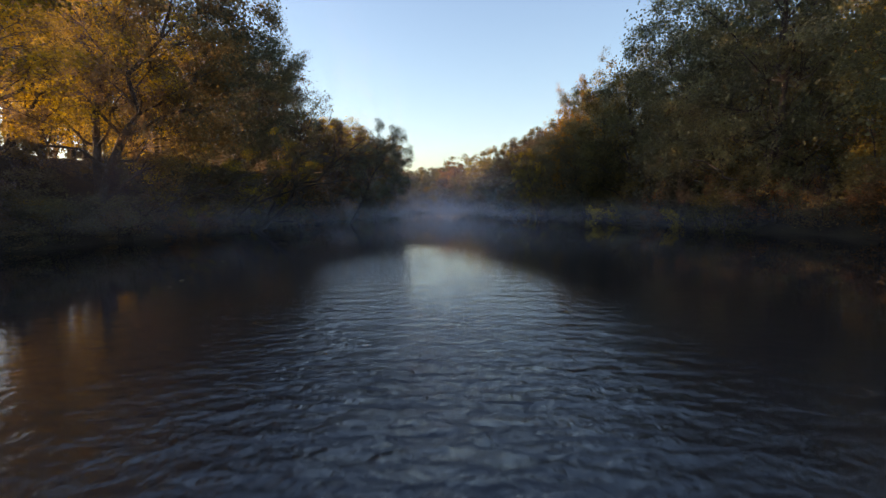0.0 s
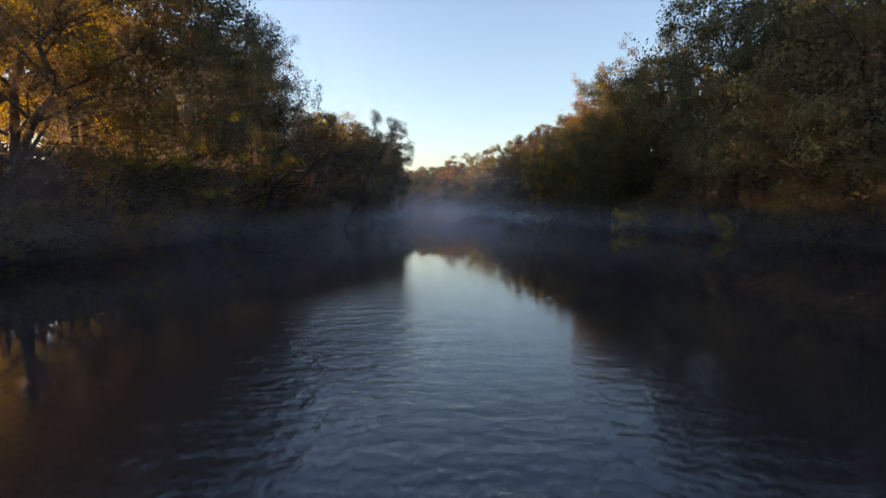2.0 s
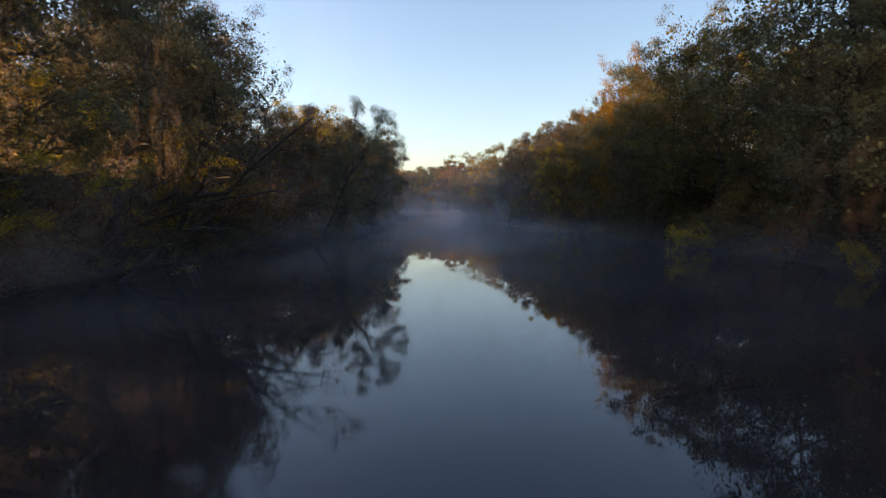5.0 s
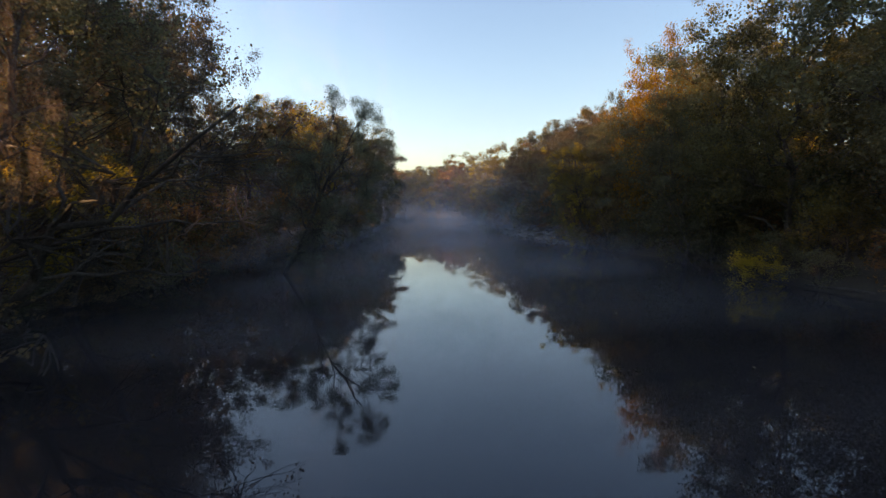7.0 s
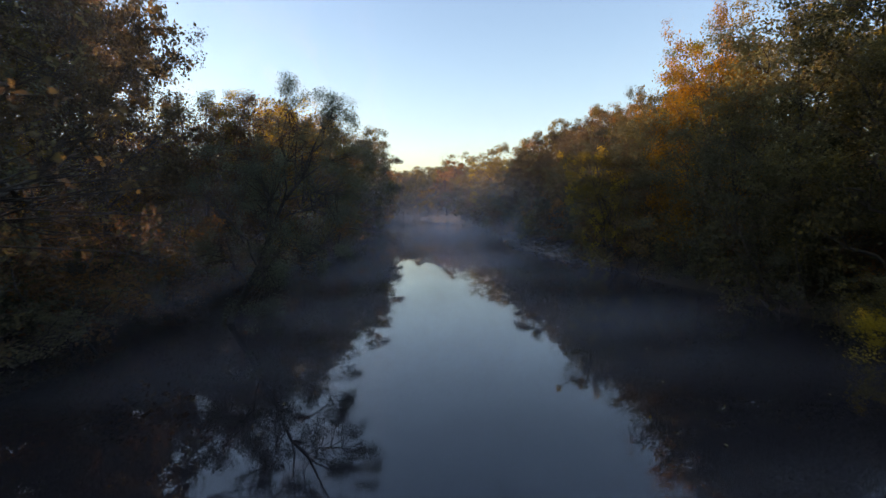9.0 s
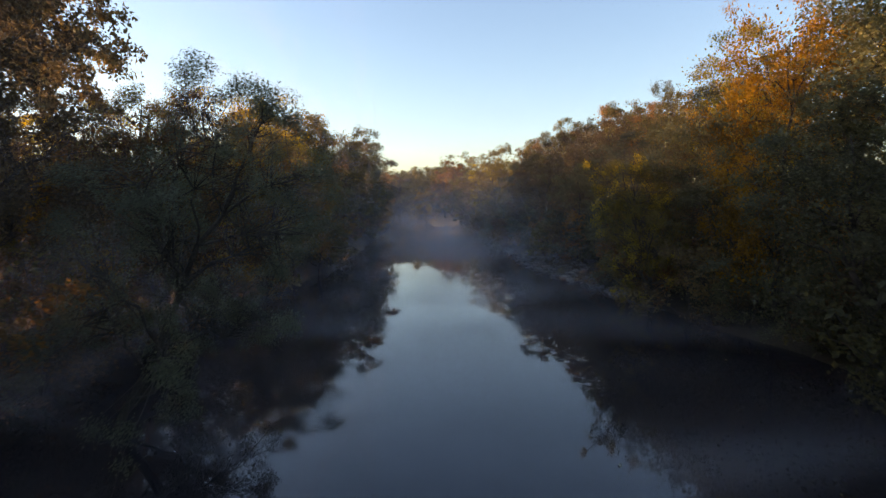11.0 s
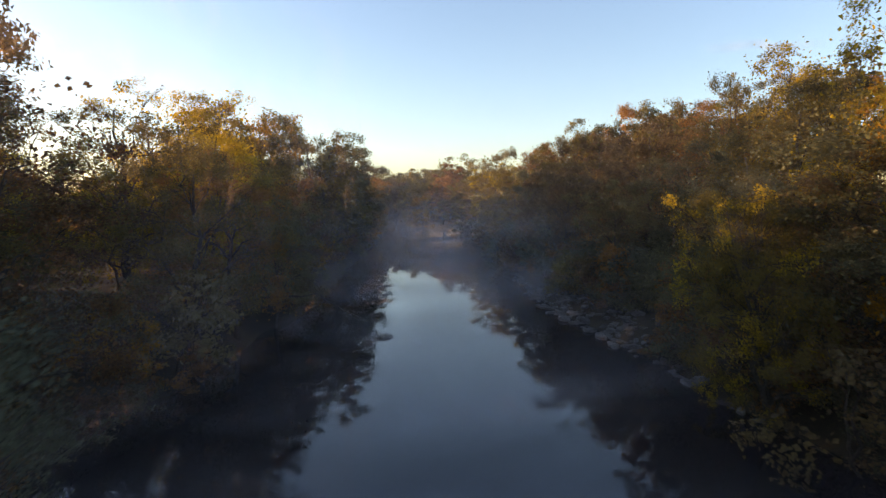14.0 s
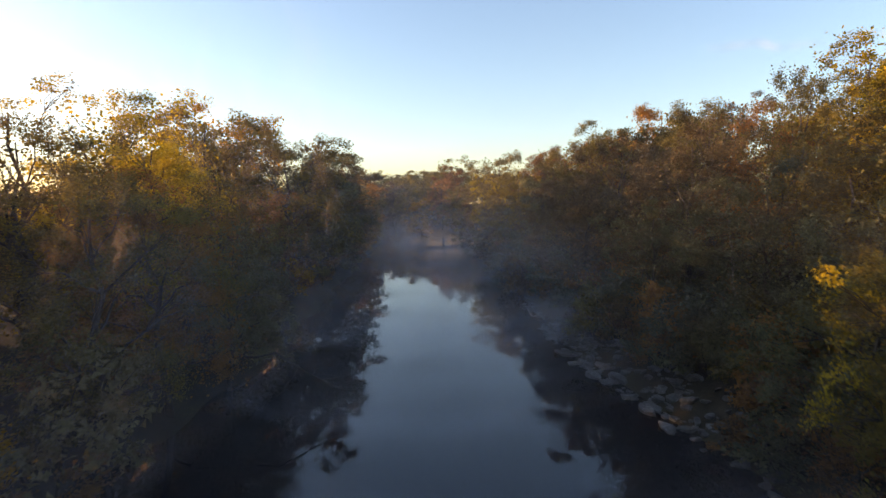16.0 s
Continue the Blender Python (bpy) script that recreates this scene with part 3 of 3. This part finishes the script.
# far woods to the skyline, and beyond the field
far = random.Random(11)
fv, ff, total = [], [], 0
spots = [(far.uniform(-110, 110), far.uniform(272, 370)) for _ in range(110)] + [(far.uniform(-75, 12), far.uniform(298, 345)) for _ in range(46)] + [(-far.uniform(320, 450), far.uniform(-200, 420)) for _ in range(60)] + [(far.uniform(60, 140), far.uniform(-60, 290)) for _ in range(50)]
for x, y in spots:
    l, r = shores(y)
    if l - 4 < x < r + 4:
        continue
    v = DISTANT[far.randrange(4)].leaves[:: 3 if x < -300 else 2].reshape(-1, 3)
    f = np.arange(len(v)).reshape(-1, 3)
    a, s = far.uniform(0, 6.28), far.uniform(0.6, 0.85) if x < -300 else far.uniform(1.05, 1.35) if y > 285 else far.uniform(1.2, 1.6)
    rot = np.array([[math.cos(a), -math.sin(a), 0], [math.sin(a), math.cos(a), 0], [0, 0, 1]])
    fv.append((v @ rot.T) * s * np.array([1.1, 1.1, 1]) + (x, y, ground_z(x, y) - 0.3))
    ff.append(f + total)
    total += len(v)
ob = mesh_ob("far_woods", np.concatenate(fv), np.concatenate(ff), LEAVES["olive"], flat=True)
tagged(ob, "distant autumn woods closing the river valley", "woods", kind="stuff")


# ---- rocks ----
def rock_mesh(seed):
    r = random.Random(seed)
    bm = bmesh.new()
    bmesh.ops.create_icosphere(bm, subdivisions=2, radius=0.5)
    cuts = [(Vector((r.gauss(0, 1), r.gauss(0, 1), r.gauss(0, 0.5))).normalized(), r.uniform(0.22, 0.38)) for _ in range(8)] + [(Vector((r.gauss(0, 0.15), r.gauss(0, 0.15), 1)).normalized(), r.uniform(0.2, 0.34))]
    for v in bm.verts:
        for n, d in cuts:
            over = v.co.dot(n) - d
            if over > 0:
                v.co -= n * over
        v.co += Vector((noise.noise(v.co * 3 + Vector((seed, 0, 0))), noise.noise(v.co * 3 + Vector((0, seed, 0))), 0)) * 0.05
    me = bpy.data.meshes.new("rock")
    bm.to_mesh(me)
    bm.free()
    me.materials.append(ROCK)
    return me


ROCKS = [rock_mesh(s) for s in range(8)]
pebble = random.Random(21)
for i in range(300):
    y = pebble.uniform(70, 116) if i > 200 else pebble.uniform(81, 104)
    edge = shores(y)[1]
    back = pebble.uniform(-0.7, 2.6) if 80 < y < 105 else pebble.uniform(-0.3, 0.5)
    x = edge + back
    s = pebble.uniform(0.3, 0.75) * (1.6 if pebble.random() < 0.2 else 0.85)
    ob = new("rock", ROCKS[pebble.randrange(8)])
    ob.matrix_world = pose(x, y, max(0.0, ground_z(x, y)) + 0.06 * s, pebble.uniform(-16, 16), pebble.uniform(-16, 16), pebble.uniform(0, 360)) @ Matrix.Diagonal((s * 1.35, s, s * 0.55, 1))
    tagged(ob, "flat grey weathered rock at the water's edge", "rock", "rocks along the bank")


# ---- fallen wood ----
def fallen(name, path, radius, twigs, mat, label, seed, reach=1.2, spread=2):
    """A fallen limb: a tapered, wavering stem with bare twigs spreading from its far end."""
    g = np.random.default_rng(seed)
    top = new(name)
    top.location = path[0]
    o = np.array(path[0])
    v, f = [], []
    pts = []
    for a, b in zip(path, path[1:]):
        pts += bent(g, np.array(a) - o, np.array(b) - o, 4, 0.03)[: 5 if b is path[-1] else 4]
    n = len(pts)
    tube(v, f, pts, [radius * (1 - 0.75 * i / (n - 1)) for i in range(n)], 7)
    mesh_ob("stem", v, f, BARK if mat is RED_TWIG else mat, top)
    for i in range(twigs):
        p = np.array(pts[-1 - int(g.integers(0, max(1, n // spread)))])
        d = g.normal(0, 1, 3) + (np.array(pts[-1]) - np.array(pts[-3])) / max(0.2, np.linalg.norm(np.array(pts[-1]) - np.array(pts[-3])))
        v, f = [], []
        q = p + d / np.linalg.norm(d) * reach * g.uniform(0.5, 1.2)
        tw = bent(g, p, q, 4, 0.07)
        tube(v, f, tw, [radius * 0.3 * (1 - 0.2 * k) for k in range(5)], 4)
        for k in range(3):
            d2 = g.normal(0, 1, 3) * 0.8 + (q - p) / np.linalg.norm(q - p)
            s2 = np.array(tw[2 + k % 3])
            tube(v, f, bent(g, s2, s2 + d2 / np.linalg.norm(d2) * reach * 0.4, 2, 0.05), [radius * 0.12, radius * 0.09, radius * 0.04], 3)
        mesh_ob("twig", v, f, mat, top)
    return tagged(top, label, name.replace("_", " "))


fallen("dead_branch", [(-13.4, 38.6, 1.9), (-8.6, 37.2, 3.2), (-4.9, 36.1, 3.4)], 0.08, 11, RED_TWIG, "dead leafless reddish branch hanging out over the water", 1, 0.6, 4)
fallen("leaning_limb", [(-16.6, 43.2, ground_z(-16.6, 43.2) - 0.2), (-13.0, 43, 4.2), (-9.0, 42.8, 5.3)], 0.15, 8, BARK, "dark bare limb leaning out from the bank over the river", 8, 1.6)
fallen("fallen_log", [(16.6, 44.6, 0.12), (15.8, 47.6, 0.14)], 0.11, 2, BARK, "dark weathered log lying at the water's edge", 2, 0.5)
fallen("fallen_log", [(10.6, 116.3, 0.6), (9.0, 129.6, 0.3)], 0.28, 4, PALE_BARK, "long pale fallen trunk lying along the stony bank", 3, 1.0)
fallen("fallen_log", [(9.4, 104.5, 0.3), (8.3, 109.7, 0.12)], 0.14, 3, PALE_BARK, "grey driftwood log on the rocks by the water", 4, 0.6)
fallen("dead_branch", [(-11.5, 84.7, 2.6), (-7.5, 85.4, 2.9), (-5.2, 85.1, 1.6)], 0.07, 10, BARK, "drooping bare branch trailing low over the river", 5, 1.0)
fallen("dead_branch", [(-13.0, 87.2, 3.0), (-10.2, 86.8, 5.3), (-8.3, 86.5, 5.6)], 0.06, 16, PALE_BARK, "dead grey-brown branch spreading bare twigs above the bank", 6, 1.4)
for x, y, h in ((17.4, 89.1, 8.5), (15.5, 97.2, 7.0), (18.5, 81.7, 9.0)):
    fallen("dead_snag", [(x, y, ground_z(x, y) - 0.3), (x - 0.5, y + 0.3, ground_z(x, y) + h * 0.6), (x - 1.1, y, ground_z(x, y) + h)], 0.12, 5, PALE_BARK, "slender pale dead tree standing bare among the bank trees", int(y), 1.3)


# ---- floating leaves ----
drift = random.Random(31)
LEAF_FLOAT = []
for i in range(3):
    bow = 0.10 + 0.05 * i
    LEAF_FLOAT.append(bpy.data.meshes.new("floating_leaf"))
    LEAF_FLOAT[i].from_pydata([(-0.5, 0, 0), (-0.15, 0.3, bow), (0.25, 0.26, bow * 1.3), (0.5, 0, 0.05), (0.22, -0.28, bow * 1.1), (-0.18, -0.3, bow), (0, 0, 0.02)], [], [(k, (k + 1) % 6, 6) for k in range(6)])
    LEAF_FLOAT[i].materials.append(LEAVES["pale"])
for i in range(46):
    y = drift.uniform(3, 62)
    x = drift.uniform(0.25, 0.92) * shores(y)[drift.random() < 0.75]
    s = drift.uniform(0.07, 0.15)
    ob = new("floating_leaf", LEAF_FLOAT[i % 3])
    ob.matrix_world = pose(x, y, 0.004, 0, 0, drift.uniform(0, 360)) @ Matrix.Diagonal((s, s * 0.8, s, 1))
    tagged(ob, "small pale fallen leaf floating on the dark water", "leaf", "leaves floating on the river")


# ---- mist ----
def mist_bank(y, top, low, tall, left, right, label):
    """One drift of mist hanging across the valley, bowed and uneven."""
    n, v, f = 24, [], []
    for i in range(n + 1):
        u = i / n
        bow = 2.5 * math.sin(u * 5 + y)
        for k in range(7):
            v.append((left + (right - left) * u, bow + 0.5 * math.sin(k + u * 9), top * k / 6))
    for i in range(n):
        for k in range(6):
            a = i * 7 + k
            f.append((a, a + 7, a + 8, a + 1))
    ob = mesh_ob("mist", v, f, mist_material("river_mist", low, tall, top))
    ob.location = (0, y, 0.01)
    return tagged(ob, label, "mist", "mist over the river", "stuff")


for y, top, low, tall in [(17, 1.7, 0.13, 0.0), (23, 1.8, 0.16, 0.0), (29, 2.0, 0.20, 0.0), (36, 2.2, 0.30, 0.0), (43, 2.6, 0.36, 0.0), (52, 3.0, 0.46, 0.01), (62, 3.5, 0.52, 0.02), (72, 4.5, 0.52, 0.03), (84, 6, 0.50, 0.05)] + [(98 + 14.5 * i, 8.5 + i, 0.46 + 0.008 * i, 0.055 + 0.008 * i) for i in range(9)]:
    mist_bank(y, top, low, tall, shores(y)[0] - 2, shores(y)[1] + 2, "thin bluish morning mist drifting low over the water")
for y, tall in [(72, 0.06), (94, 0.09), (127, 0.10), (159, 0.13), (196, 0.16), (227, 0.18)]:
    mist_bank(y, 30, 0.0, tall, -70, 75, "faint morning haze hanging between the wooded banks")


# a plume of mist rising beside the rocks
for y, tall in [(88, 0.13), (92, 0.15), (97, 0.17), (103, 0.18), (110, 0.16)]:
    mist_bank(y, 13, 0.0, tall, -4 + 0.1 * (y - 88), 15, "pale plume of mist rising from the river beside the rocks")


def bank_haze_lift(side, tall):
    """Faint haze hanging along one bank, following the shore; added to lift its dark tones."""
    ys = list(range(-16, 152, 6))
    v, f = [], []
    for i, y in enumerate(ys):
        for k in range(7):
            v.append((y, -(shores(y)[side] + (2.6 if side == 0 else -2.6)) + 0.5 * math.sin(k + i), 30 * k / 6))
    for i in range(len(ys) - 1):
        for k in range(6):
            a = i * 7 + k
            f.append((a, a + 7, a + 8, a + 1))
    ob = mesh_ob("mist", v, f, mist_material("bank_haze_lift", 0.0, tall, 30, (0.86, 0.66, 0.62, 1)))
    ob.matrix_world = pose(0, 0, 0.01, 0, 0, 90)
    tagged(ob, "faint warm haze along the wooded bank, added to lift its dark tones", "mist", "mist over the river", "stuff")


bank_haze_lift(0, 0.24)
bank_haze_lift(1, 0.03)


# ---- high cloud ----
def cloud_material():
    m, t, out = material("thin_cloud")
    tc = t.nodes.new("ShaderNodeTexCoord")
    sep = t.nodes.new("ShaderNodeSeparateXYZ")
    t.links.new(tc.outputs["Generated"], sep.inputs[0])
    n = noise_node(t, 0.003, 2.0)
    a = 1.0
    for axis, sharp in (("X", 1.2), ("Z", 2.2)):
        u = sep.outputs[axis]
        hump = math_node(t, "MULTIPLY", math_node(t, "MULTIPLY", u, math_node(t, "SUBTRACT", 1.0, u)), 4.0)
        a = math_node(t, "MULTIPLY", math_node(t, "POWER", hump, sharp), a)
    a = math_node(t, "MULTIPLY", math_node(t, "MULTIPLY", a, n.outputs["Fac"]), 0.30, clamp=True)
    d = t.nodes.new("ShaderNodeBsdfTranslucent")
    d.inputs["Color"].default_value = (0.9, 0.9, 0.9, 1)
    e = t.nodes.new("ShaderNodeBsdfDiffuse")
    e.inputs["Color"].default_value = (0.9, 0.9, 0.9, 1)
    both, mix = node(t, "ShaderNodeMixShader", Fac=0.5), t.nodes.new("ShaderNodeMixShader")
    t.links.new(d.outputs[0], both.inputs[1])
    t.links.new(e.outputs[0], both.inputs[2])
    clear = t.nodes.new("ShaderNodeBsdfTransparent")
    t.links.new(a, mix.inputs["Fac"])
    t.links.new(clear.outputs[0], mix.inputs[1])
    t.links.new(both.outputs[0], mix.inputs[2])
    t.links.new(mix.outputs[0], out.inputs["Surface"])
    return m


CLOUD = cloud_material()
for x, z, wide, tall in ((1690, 800, 640, 60), (2290, 850, 460, 48)):
    v, f = [], []
    for i in range(13):
        for k in range(4):
            v.append((wide * (i / 12 - 0.5), 40 * math.sin(i), tall * (k / 3 - 0.5) + 14 * i / 12))
    for i in range(12):
        for k in range(3):
            f.append((i * 4 + k, i * 4 + k + 4, i * 4 + k + 5, i * 4 + k + 1))
    ob = mesh_ob("cloud", v, f, CLOUD)
    ob.location = (x, 2900, z)
    tagged(ob, "faint thin streak of high white cloud", "cloud", "clouds", "stuff")
